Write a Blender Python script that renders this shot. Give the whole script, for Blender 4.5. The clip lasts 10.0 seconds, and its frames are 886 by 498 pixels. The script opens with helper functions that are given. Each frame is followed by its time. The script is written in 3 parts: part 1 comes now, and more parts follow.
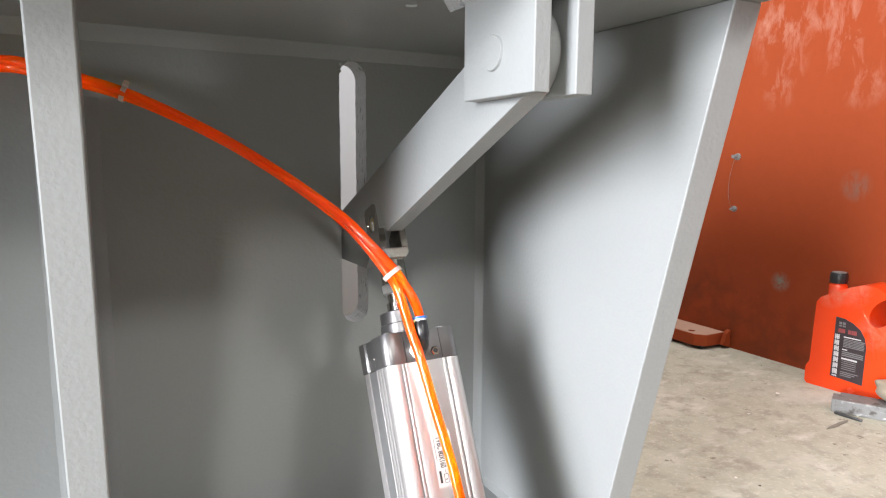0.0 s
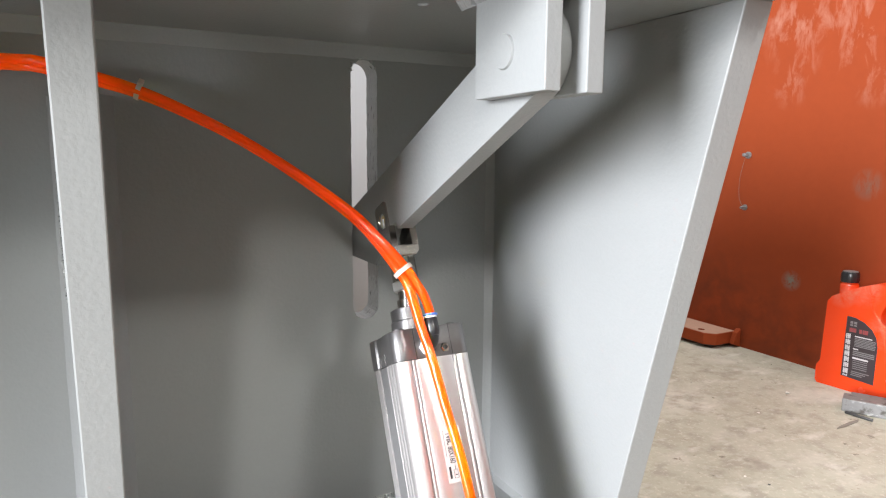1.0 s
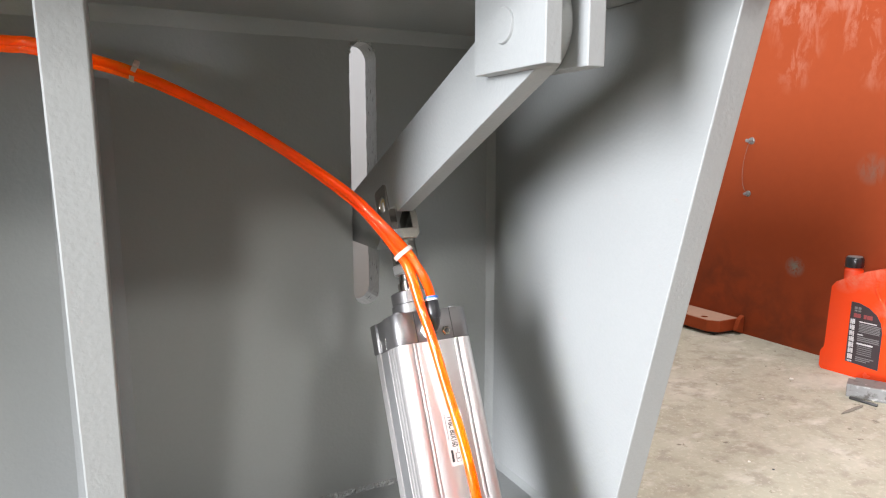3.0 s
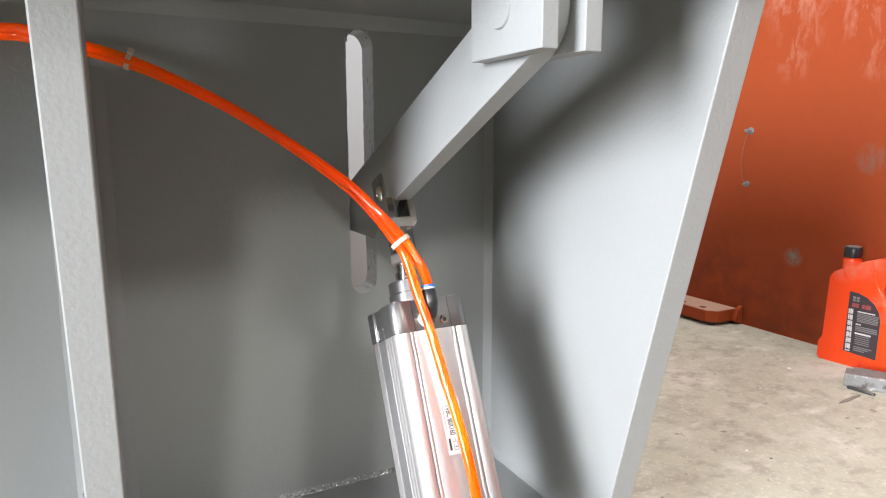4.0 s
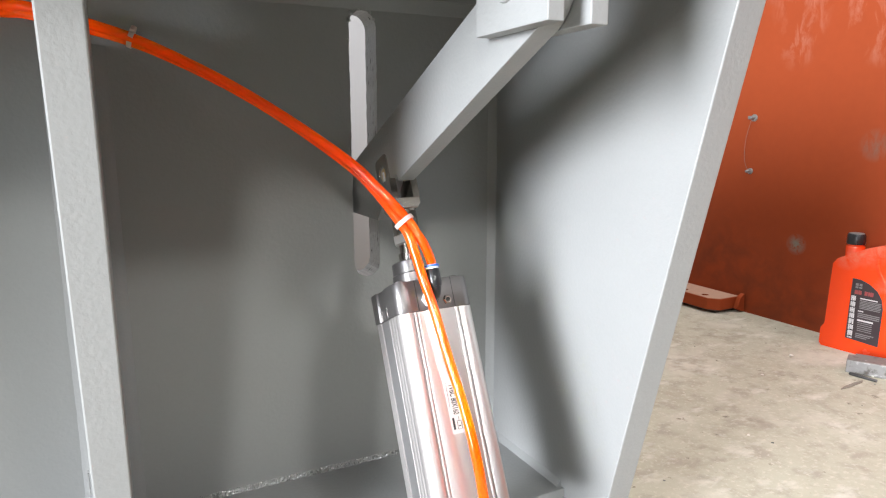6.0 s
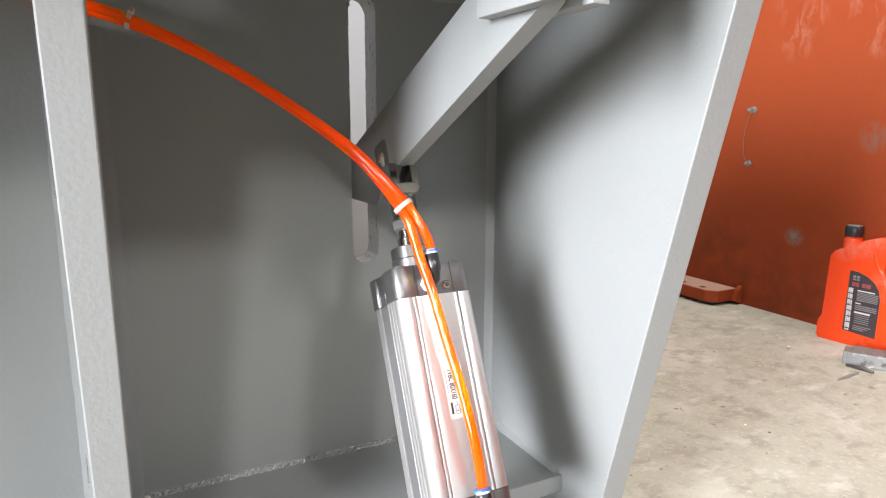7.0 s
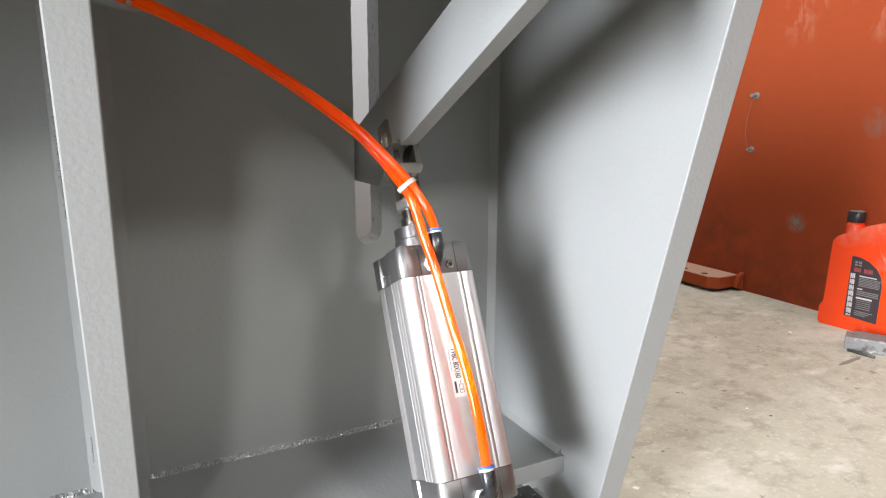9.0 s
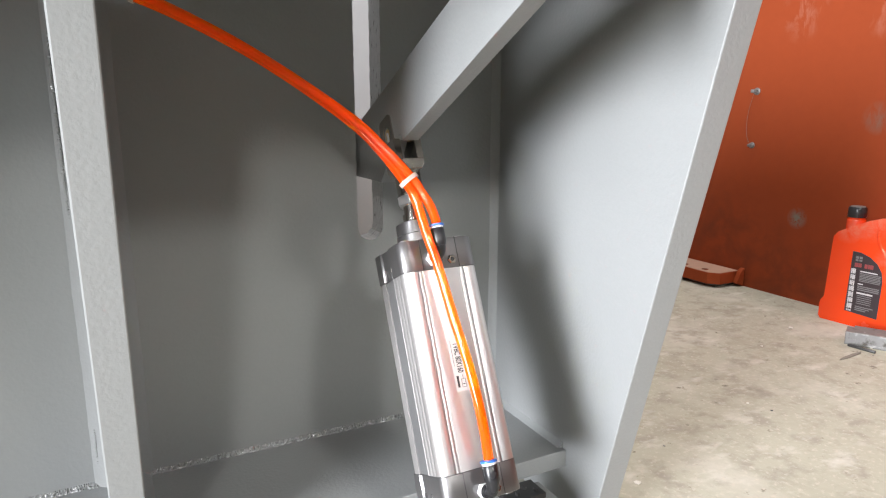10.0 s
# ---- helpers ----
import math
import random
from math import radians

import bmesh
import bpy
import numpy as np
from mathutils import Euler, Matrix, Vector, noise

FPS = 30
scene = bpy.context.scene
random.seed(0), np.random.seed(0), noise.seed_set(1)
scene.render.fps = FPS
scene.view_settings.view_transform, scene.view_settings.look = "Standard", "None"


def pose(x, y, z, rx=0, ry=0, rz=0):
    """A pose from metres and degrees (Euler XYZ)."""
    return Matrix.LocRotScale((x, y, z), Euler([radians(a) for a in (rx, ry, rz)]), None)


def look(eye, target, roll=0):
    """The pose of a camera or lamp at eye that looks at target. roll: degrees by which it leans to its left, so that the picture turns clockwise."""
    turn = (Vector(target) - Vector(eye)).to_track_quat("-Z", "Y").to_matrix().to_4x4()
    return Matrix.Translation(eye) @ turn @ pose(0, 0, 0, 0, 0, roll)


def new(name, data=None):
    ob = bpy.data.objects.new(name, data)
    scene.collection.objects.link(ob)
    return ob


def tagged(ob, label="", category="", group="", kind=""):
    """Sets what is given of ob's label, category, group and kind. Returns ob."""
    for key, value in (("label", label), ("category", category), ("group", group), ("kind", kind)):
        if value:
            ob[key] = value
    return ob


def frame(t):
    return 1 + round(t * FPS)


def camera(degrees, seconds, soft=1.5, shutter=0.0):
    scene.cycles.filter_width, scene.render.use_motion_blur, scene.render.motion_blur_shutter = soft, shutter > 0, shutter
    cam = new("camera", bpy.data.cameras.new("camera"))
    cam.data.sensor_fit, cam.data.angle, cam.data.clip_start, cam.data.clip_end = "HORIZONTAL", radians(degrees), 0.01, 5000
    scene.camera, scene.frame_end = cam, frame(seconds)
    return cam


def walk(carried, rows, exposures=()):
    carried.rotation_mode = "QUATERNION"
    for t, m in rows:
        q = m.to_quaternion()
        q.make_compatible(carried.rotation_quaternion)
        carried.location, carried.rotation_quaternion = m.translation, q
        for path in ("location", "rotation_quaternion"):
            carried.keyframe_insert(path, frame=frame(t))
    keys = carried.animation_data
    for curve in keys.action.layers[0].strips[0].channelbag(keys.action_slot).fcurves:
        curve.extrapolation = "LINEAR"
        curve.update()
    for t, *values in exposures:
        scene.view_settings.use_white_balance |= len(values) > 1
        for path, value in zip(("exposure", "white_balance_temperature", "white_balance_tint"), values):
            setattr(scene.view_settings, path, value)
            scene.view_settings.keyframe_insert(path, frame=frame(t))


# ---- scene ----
# The camera and its walk
cam = camera(68.46, 10.0, soft=1.2)
PATH = [
    (0, (0.0000, 0.0000, 0.5805), (0.4676, 0.8730, 0.4422), 0.31),
    (0.5, (-0.0022, -0.0029, 0.5812), (0.4558, 0.8749, 0.4409), 0.36),
    (1, (-0.0039, -0.0034, 0.5805), (0.4518, 0.8754, 0.4390), 0.39),
    (1.5, (-0.0010, -0.0016, 0.5774), (0.4526, 0.8777, 0.4321), 0.35),
    (2, (-0.0009, 0.0001, 0.5744), (0.4520, 0.8794, 0.4272), 0.11),
    (2.5, (-0.0007, 0.0007, 0.5712), (0.4511, 0.8801, 0.4214), 0.06),
    (4, (0.0029, 0.0012, 0.5649), (0.4548, 0.8778, 0.3997), -0.15),
    (4.5, (0.0022, 0.0024, 0.5613), (0.4507, 0.8794, 0.3890), 0.20),
    (5, (0.0023, 0.0027, 0.5586), (0.4504, 0.8790, 0.3819), -0.04),
    (6.5, (-0.0008, 0.0010, 0.5486), (0.4481, 0.8759, 0.3670), -0.06),
    (7, (-0.0012, 0.0018, 0.5430), (0.4501, 0.8743, 0.3557), 0.20),
    (7.5, (-0.0026, 0.0010, 0.5397), (0.4465, 0.8733, 0.3464), 0.32),
    (8, (-0.0030, 0.0023, 0.5363), (0.4434, 0.8745, 0.3363), 0.19),
    (8.5, (-0.0035, 0.0028, 0.5328), (0.4434, 0.8739, 0.3291), 0.17),
    (9, (-0.0047, 0.0018, 0.5318), (0.4445, 0.8721, 0.3297), 0.18),
    (9.5, (-0.0066, 0.0007, 0.5303), (0.4418, 0.8711, 0.3269), 0.02),
    (10, (-0.0074, 0.0007, 0.5301), (0.4411, 0.8704, 0.3235), 0.05),
]
EXPOSURE = 0.06
walk(cam, [(t, look(e, a, r)) for t, e, a, r in PATH], exposures=[(0, EXPOSURE), (2, EXPOSURE + 0.04), (6.5, EXPOSURE + 0.05), (8, EXPOSURE + 0.06), (8.5, EXPOSURE), (9, EXPOSURE - 0.09), (10, EXPOSURE - 0.11)])

# World and light: a workshop with an open doorway, two high windows and an added overhead lamp
world = bpy.data.worlds.new("world")
scene.world = world
world.use_nodes = True
wn = world.node_tree.nodes
sky = wn.new("ShaderNodeTexSky")
sky.sky_type, sky.sun_disc = "NISHITA", False
sky.sun_elevation, sky.sun_rotation = radians(36), radians(203)
world.node_tree.links.new(sky.outputs[0], wn["Background"].inputs[0])
sky.dust_density, sky.ozone_density = 4.0, 0.6
wn["Background"].inputs[1].default_value = 0.12


def area(name, eye, target, w, h, power, colour, spread=180):
    lamp = bpy.data.lights.new(name, "AREA")
    lamp.shape, lamp.size, lamp.size_y = "RECTANGLE", w, h
    lamp.energy, lamp.color, lamp.spread = power, colour, radians(spread)
    ob = new(name, lamp)
    ob.matrix_world = look(eye, target)
    return ob


# Sky light in the doorway and high windows, plus an unseen lamp added overhead
area("doorway_daylight", (-3.9, -1.05, 1.28), (0.3, 0.60, 0.5), 1.45, 2.1, 68, (0.915, 0.94, 1.0), 50)
area("west_window_daylight", (-2.10, -3.9, 2.85), (0.25, 0.8, 0.35), 0.55, 0.55, 11, (1.0, 0.98, 0.95), 60)
area("high_window_daylight", (1.30, -3.9, 3.70), (0.20, 0.8, 0.30), 0.60, 0.40, 10, (1.0, 0.98, 0.95), 60)
# Invented overhead source that brightens the floor and the red wall
area("added_overhead_light", (0.70, 0.70, 5.35), (0.70, 0.70, 0), 1.2, 1.7, 164, (1.0, 0.99, 0.96))


# Materials
def material(name, colour, rough=0.5, metal=0.0, bump=0.0, scale=60.0, vary=0.08, coarse=4.0, **extra):
    """Paint or metal with two scales of variation and fine relief."""
    m = bpy.data.materials.new(name)
    m.use_nodes = True
    n, l = m.node_tree.nodes, m.node_tree.links
    b = n["Principled BSDF"]
    tc = n.new("ShaderNodeTexCoord")
    big, fine = n.new("ShaderNodeTexNoise"), n.new("ShaderNodeTexNoise")
    big.inputs["Scale"].default_value, big.inputs["Detail"].default_value = coarse, 6
    fine.inputs["Scale"].default_value, fine.inputs["Detail"].default_value = scale, 5
    for t in (big, fine):
        l.new(tc.outputs["Object"], t.inputs["Vector"])
    mix = n.new("ShaderNodeMix")
    mix.data_type = "RGBA"
    c = Vector(colour)
    mix.inputs[6].default_value = (*(c * (1 - vary)), 1)
    mix.inputs[7].default_value = (*[min(1, x) for x in c * (1 + vary)], 1)
    add = n.new("ShaderNodeMath")
    add.operation = "MULTIPLY_ADD"
    add.inputs[1].default_value, add.inputs[2].default_value = 0.5, 0.0
    l.new(fine.outputs[0], add.inputs[0])
    half = n.new("ShaderNodeMath")
    half.operation = "MULTIPLY_ADD"
    half.inputs[1].default_value = 0.5
    l.new(big.outputs[0], half.inputs[0])
    l.new(add.outputs[0], half.inputs[2])
    l.new(half.outputs[0], mix.inputs[0])
    l.new(mix.outputs[2], b.inputs["Base Color"])
    rr = n.new("ShaderNodeMapRange")
    rr.inputs[3].default_value, rr.inputs[4].default_value = rough * 0.82, min(1, rough * 1.18)
    l.new(big.outputs[0], rr.inputs[0])
    l.new(rr.outputs[0], b.inputs["Roughness"])
    b.inputs["Metallic"].default_value = metal
    for k, v in extra.items():
        b.inputs[k.replace("_", " ")].default_value = v
    if bump:
        bp = n.new("ShaderNodeBump")
        bp.inputs["Strength"].default_value, bp.inputs["Distance"].default_value = bump, 0.001
        l.new(fine.outputs[0], bp.inputs["Height"])
        l.new(bp.outputs[0], b.inputs["Normal"])
    return m


def stained(m, colour, scale, low, high, stretch=(1, 1, 1), detail=8.0):
    """Lays blotches of another colour over a material."""
    n, l = m.node_tree.nodes, m.node_tree.links
    b = n["Principled BSDF"]
    old = b.inputs["Base Color"].links[0].from_socket
    tc, mp, t = n.new("ShaderNodeTexCoord"), n.new("ShaderNodeMapping"), n.new("ShaderNodeTexNoise")
    mp.inputs["Scale"].default_value = stretch
    l.new(tc.outputs["Object"], mp.inputs[0])
    l.new(mp.outputs[0], t.inputs["Vector"])
    t.inputs["Scale"].default_value, t.inputs["Detail"].default_value = scale, detail
    t.inputs["Roughness"].default_value = 0.62
    r = n.new("ShaderNodeMapRange")
    r.inputs[1].default_value, r.inputs[2].default_value = low, high
    l.new(t.outputs[0], r.inputs[0])
    mix = n.new("ShaderNodeMix")
    mix.data_type = "RGBA"
    mix.inputs[7].default_value = (*colour, 1)
    l.new(r.outputs[0], mix.inputs[0])
    l.new(old, mix.inputs[6])
    l.new(mix.outputs[2], b.inputs["Base Color"])
    return m


PAINT = material("grey_machine_paint", (0.256, 0.264, 0.262), 0.40, bump=0.38, scale=230, vary=0.06, coarse=7)
# Frame paint on the welds, made paler so their sparkle is in the colour
WELD = material("pale_glint_weld", (0.37, 0.378, 0.378), 0.13, 0.25, bump=1.0, scale=420, vary=0.15, coarse=60)
# Rough cut edge in the frame's grey, lightened for light reaching the slot walls
CUT = material("lit_flame_cut_edge", (0.36, 0.365, 0.365), 0.35, bump=1.0, scale=160, vary=0.30, coarse=25)
ALU = material("anodised_aluminium", (0.57, 0.55, 0.54), 0.36, 0.74, bump=0.05, scale=300, vary=0.02)
STRIP = material("grey_anodised_strip", (0.40, 0.40, 0.405), 0.38, 0.8, bump=0.05, scale=300, vary=0.04)
CAST = material("dark_cast_aluminium", (0.185, 0.180, 0.180), 0.36, 0.75, bump=0.1, scale=200, vary=0.06)
STEEL = material("bright_steel", (0.46, 0.43, 0.395), 0.20, 1.0, bump=0.05, scale=180, vary=0.08)
DARKSTEEL = material("dark_oiled_steel", (0.10, 0.10, 0.10), 0.4, 0.8, bump=0.2, scale=120, vary=0.2)
BRIGHT = material("plated_nut", (0.85, 0.85, 0.84), 0.3, 0.8, vary=0.05)
BRASS = material("brass", (0.62, 0.47, 0.22), 0.3, 1.0)
HOSE = material("orange_polyurethane", (0.87, 0.054, 0.001), 0.10, vary=0.02, scale=30, Specular_IOR_Level=0.5)
TIE = material("white_nylon", (0.62, 0.48, 0.43), 0.35, vary=0.03, Subsurface_Weight=0.2, Subsurface_Scale=0.002)
BLACK = material("black_plastic", (0.018, 0.018, 0.020), 0.28, vary=0.1)
BLUE = material("blue_plastic", (0.03, 0.16, 0.62), 0.3, vary=0.05)
WHITE = material("white_seal", (0.8, 0.8, 0.8), 0.35, vary=0.03)
PAPER = material("label_paper", (0.60, 0.55, 0.53), 0.3, vary=0.02)
INK = material("black_ink", (0.02, 0.02, 0.02), 0.5)
RED = material("red_wall_paint", (0.270, 0.0445, 0.0098), 0.75, bump=0.35, scale=45, vary=0.12, coarse=2.2, Specular_IOR_Level=0.25)
CONCRETE = material("concrete_floor", (0.418, 0.404, 0.325), 0.8, bump=0.6, scale=70, vary=0.14, coarse=5)
# Tone of the unseen walls sets how much fill light bounces back
PLASTER = material("unseen_wall_plaster", (0.26, 0.255, 0.25), 0.8, bump=0.3, scale=20, vary=0.06, coarse=1.5)
WHITEWASH = material("whitewash", (0.33, 0.34, 0.345), 0.8, bump=0.3, scale=20, vary=0.05, coarse=1.5)
# Pale tone chosen to throw light back onto the cylinder barrel
UPPER_REFLECTOR = material("upper_wall_reflector", (0.56, 0.52, 0.50), 0.7, bump=0.3, scale=20, vary=0.05, coarse=1.5)
# Dark tone keeps bounce from the unseen roof low
ROOF = material("unseen_roof_sheet", (0.14, 0.14, 0.15), 0.6, bump=0.3, scale=10, vary=0.1)
CANRED = material("orange_red_plastic", (0.82, 0.058, 0.007), 0.26, vary=0.03, scale=30, bump=0.05)
CANLABEL = material("dark_printed_label", (0.045, 0.032, 0.036), 0.35, vary=0.2, coarse=12)
PINKINK = material("dull_red_ink", (0.30, 0.06, 0.06), 0.5)
PALEINK = material("pale_ink", (0.62, 0.60, 0.60), 0.5)
DIMINK = material("grey_ink", (0.20, 0.19, 0.19), 0.5)
RUST = material("scraped_steel", (0.22, 0.215, 0.21), 0.6, 0.35, bump=0.8, scale=90, vary=0.25, coarse=18)
CLOTH = material("dirty_cotton", (0.36, 0.31, 0.235), 0.9, bump=0.8, scale=220, vary=0.25, coarse=30)
WOOD = material("grey_wood_splinter", (0.22, 0.20, 0.17), 0.8, bump=0.5, scale=90, vary=0.3)
CHIP = material("pale_chip", (0.75, 0.73, 0.68), 0.7, vary=0.1)


def translucent(m, colour, rough):
    """Lets some of the light behind a clear coloured plastic shine through it."""
    n, l = m.node_tree.nodes, m.node_tree.links
    glass, both = n.new("ShaderNodeBsdfRefraction"), n.new("ShaderNodeAddShader")
    glass.inputs["Color"].default_value = (*colour, 1)
    glass.inputs["Roughness"].default_value, glass.inputs["IOR"].default_value = rough, 1.05
    l.new(n["Principled BSDF"].outputs[0], both.inputs[0])
    l.new(glass.outputs[0], both.inputs[1])
    l.new(both.outputs[0], n["Material Output"].inputs["Surface"])


translucent(HOSE, (0.50, 0.50, 0.01), 0.20)
stained(CUT, (0.06, 0.058, 0.055), 150.0, 0.60, 0.66, (1, 1, 0.35))
stained(RUST, (0.09, 0.08, 0.07), 40.0, 0.54, 0.66)
stained(RUST, (0.46, 0.45, 0.44), 30.0, 0.58, 0.68, (1, 1, 3))
DUST = material("dusty_red_paint", (0.42, 0.26, 0.19), 0.75, bump=0.4, scale=60, vary=0.2, coarse=14)
stained(CONCRETE, (0.31, 0.275, 0.215), 7.0, 0.54, 0.80)
stained(CONCRETE, (0.33, 0.305, 0.25), 21.0, 0.50, 0.64)
stained(CONCRETE, (0.58, 0.56, 0.50), 12.0, 0.56, 0.72, (1, 1.6, 1))
stained(CONCRETE, (0.58, 0.55, 0.49), 3.0, 0.52, 0.75)
stained(CONCRETE, (0.19, 0.165, 0.13), 36.0, 0.635, 0.70)
stained(CONCRETE, (0.54, 0.50, 0.42), 110.0, 0.54, 0.70)


def scuff(m, colour, centre, radius, scale, low, high, stretch=(1, 1, 1), swirl=0.4):
    """Wear of another colour round one place, with a ragged outline."""
    n, l = m.node_tree.nodes, m.node_tree.links
    b = n["Principled BSDF"]
    old = b.inputs["Base Color"].links[0].from_socket
    tc, d, mp, t = (n.new("ShaderNode" + k) for k in ("TexCoord", "VectorMath", "Mapping", "TexNoise"))
    d.operation, d.inputs[1].default_value = "DISTANCE", centre
    l.new(tc.outputs["Object"], d.inputs[0])
    mp.inputs["Scale"].default_value = stretch
    l.new(tc.outputs["Object"], mp.inputs[0])
    l.new(mp.outputs[0], t.inputs["Vector"])
    t.inputs["Scale"].default_value, t.inputs["Detail"].default_value, t.inputs["Roughness"].default_value = scale, 7, 0.65
    t.inputs["Distortion"].default_value = swirl
    fall, cut, mix, both = (n.new("ShaderNode" + k) for k in ("MapRange", "MapRange", "Mix", "Math"))
    fall.inputs[1].default_value, fall.inputs[2].default_value = radius, radius * 0.2
    l.new(d.outputs["Value"], fall.inputs[0])
    cut.inputs[1].default_value, cut.inputs[2].default_value = low, high
    l.new(t.outputs[0], cut.inputs[0])
    both.operation = "MULTIPLY"
    l.new(fall.outputs[0], both.inputs[0])
    l.new(cut.outputs[0], both.inputs[1])
    mix.data_type = "RGBA"
    mix.inputs[7].default_value = (*colour, 1)
    l.new(both.outputs[0], mix.inputs[0])
    l.new(old, mix.inputs[6])
    l.new(mix.outputs[2], b.inputs["Base Color"])


PALE = (0.40, 0.17, 0.115)
for y, z, r in ((1.20, 0.90, 0.11), (1.17, 1.00, 0.12), (1.21, 0.79, 0.08), (1.07, 0.96, 0.10), (1.04, 0.86, 0.08), (0.98, 0.78, 0.08), (1.26, 0.98, 0.10), (0.99, 0.92, 0.09)):
    scuff(RED, PALE, (1.72, y, z), r, 13, 0.48, 0.76, (1, 1.9, 0.8))
scuff(RED, (0.20, 0.17, 0.14), (1.72, 1.162, 0.2345), 0.032, 60, 0.36, 0.52)
scuff(RED, (0.20, 0.10, 0.07), (1.72, 0.976, 0.515), 0.045, 22, 0.40, 0.60, (1, 2, 0.7))
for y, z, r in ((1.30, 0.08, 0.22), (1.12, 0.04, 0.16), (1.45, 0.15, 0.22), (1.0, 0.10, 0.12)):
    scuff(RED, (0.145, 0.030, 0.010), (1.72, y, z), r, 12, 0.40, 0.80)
for x, y, r in ((1.05, 0.80, 0.13), (1.30, 0.86, 0.10), (1.22, 1.05, 0.14), (0.86, 0.74, 0.10), (1.45, 1.18, 0.12)):
    scuff(CONCRETE, (0.27, 0.24, 0.19), (x, y, 0), r, 19, 0.48, 0.66, swirl=0.0)


for y, z, r in ((-0.09, 0.265, 0.05), (-0.15, 0.17, 0.05), (-0.04, 0.245, 0.04)):
    scuff(CANRED, (0.62, 0.25, 0.17), (0.0, y, z), r, 30, 0.38, 0.80)


# Mesh helpers
def part(name, bm, mat, parent=None, label="", smooth=False):
    me = bpy.data.meshes.new(name)
    bmesh.ops.recalc_face_normals(bm, faces=bm.faces)
    bm.to_mesh(me)
    bm.free()
    me.materials.append(mat)
    if smooth:
        me.polygons.foreach_set("use_smooth", [True] * len(me.polygons))
        me.set_sharp_from_angle(angle=radians(38))
    ob = new(name, me)
    ob.parent = parent
    if label:
        ob["label"] = label
    return ob


def thing(name, label, category, at=(0, 0, 0), group="", kind=""):
    ob = new(name)
    ob.location = at
    ob.empty_display_size = 0.02
    return tagged(ob, label, category, group, kind)


def bevel(bm, width, segments=2, angle=40):
    edges = [e for e in bm.edges if len(e.link_faces) == 2 and e.calc_face_angle(0) > radians(angle)]
    bmesh.ops.bevel(bm, geom=edges, offset=width, segments=segments, affect="EDGES", profile=0.5, clamp_overlap=True)


def box(x0, x1, y0, y1, z0, z1, round_=0.0):
    bm = bmesh.new()
    bmesh.ops.create_cube(bm, size=1)
    for v in bm.verts:
        v.co = Vector((x0 if v.co.x < 0 else x1, y0 if v.co.y < 0 else y1, z0 if v.co.z < 0 else z1))
    if round_:
        bevel(bm, round_)
    return bm


def prism(outline, lo, hi, axis="x", holes=(), round_=0.0):
    """An outline of (a, b) pairs with holes, pushed from lo to hi along an axis. axis x: pairs are y, z; y: x, z; z: x, y."""
    from mathutils.geometry import tessellate_polygon

    def place(p, h):
        return {"x": (h, p[0], p[1]), "y": (p[0], h, p[1]), "z": (p[0], p[1], h)}[axis]

    bm = bmesh.new()
    loops = [list(outline), *[list(h) for h in holes]]
    low = [[bm.verts.new(place(p, lo)) for p in lp] for lp in loops]
    top = [[bm.verts.new(place(p, hi)) for p in lp] for lp in loops]
    if holes:
        flat_low, flat_top = sum(low, []), sum(top, [])
        for tri in tessellate_polygon([[Vector((*p, 0)) for p in lp] for lp in loops]):
            bm.faces.new([flat_low[i] for i in tri])
            bm.faces.new([flat_top[i] for i in tri])
    else:
        bm.faces.new(low[0])
        bm.faces.new(top[0])
    for a, b in zip(low, top):
        for i in range(len(a)):
            j = (i + 1) % len(a)
            bm.faces.new((a[i], a[j], b[j], b[i]))
    bmesh.ops.recalc_face_normals(bm, faces=bm.faces)
    if round_:
        bevel(bm, round_)
    return bm


def arc(cx, cy, r, a0, a1, n=12):
    return [(cx + r * math.cos(radians(a0 + (a1 - a0) * i / n)), cy + r * math.sin(radians(a0 + (a1 - a0) * i / n)))
            for i in range(n + 1)]


def lathe(profile, m=Matrix(), n=32):
    """Turns (radius, height) pairs round z, closed at both ends, then moves the body by m."""
    bm = bmesh.new()
    rings = [[bm.verts.new(m @ Vector((r * math.cos(2 * math.pi * i / n), r * math.sin(2 * math.pi * i / n), h)))
              for i in range(n)] for r, h in profile]
    for a, b in zip(rings, rings[1:]):
        for i in range(n):
            bm.faces.new((a[i], a[(i + 1) % n], b[(i + 1) % n], b[i]))
    bm.faces.new(rings[0][::-1])
    bm.faces.new(rings[-1])
    return bm


def smooth_path(points, steps=10):
    """A Catmull-Rom line through the points."""
    p = [Vector(q) for q in points]
    p = [2 * p[0] - p[1], *p, 2 * p[-1] - p[-2]]
    out = []
    for i in range(1, len(p) - 2):
        for k in range(steps):
            t = k / steps
            out.append(0.5 * (2 * p[i] + (p[i + 1] - p[i - 1]) * t + (2 * p[i - 1] - 5 * p[i] + 4 * p[i + 1] - p[i + 2]) * t * t
                              + (3 * p[i] - p[i - 1] - 3 * p[i + 1] + p[i + 2]) * t ** 3))
    return out + [p[-2]]


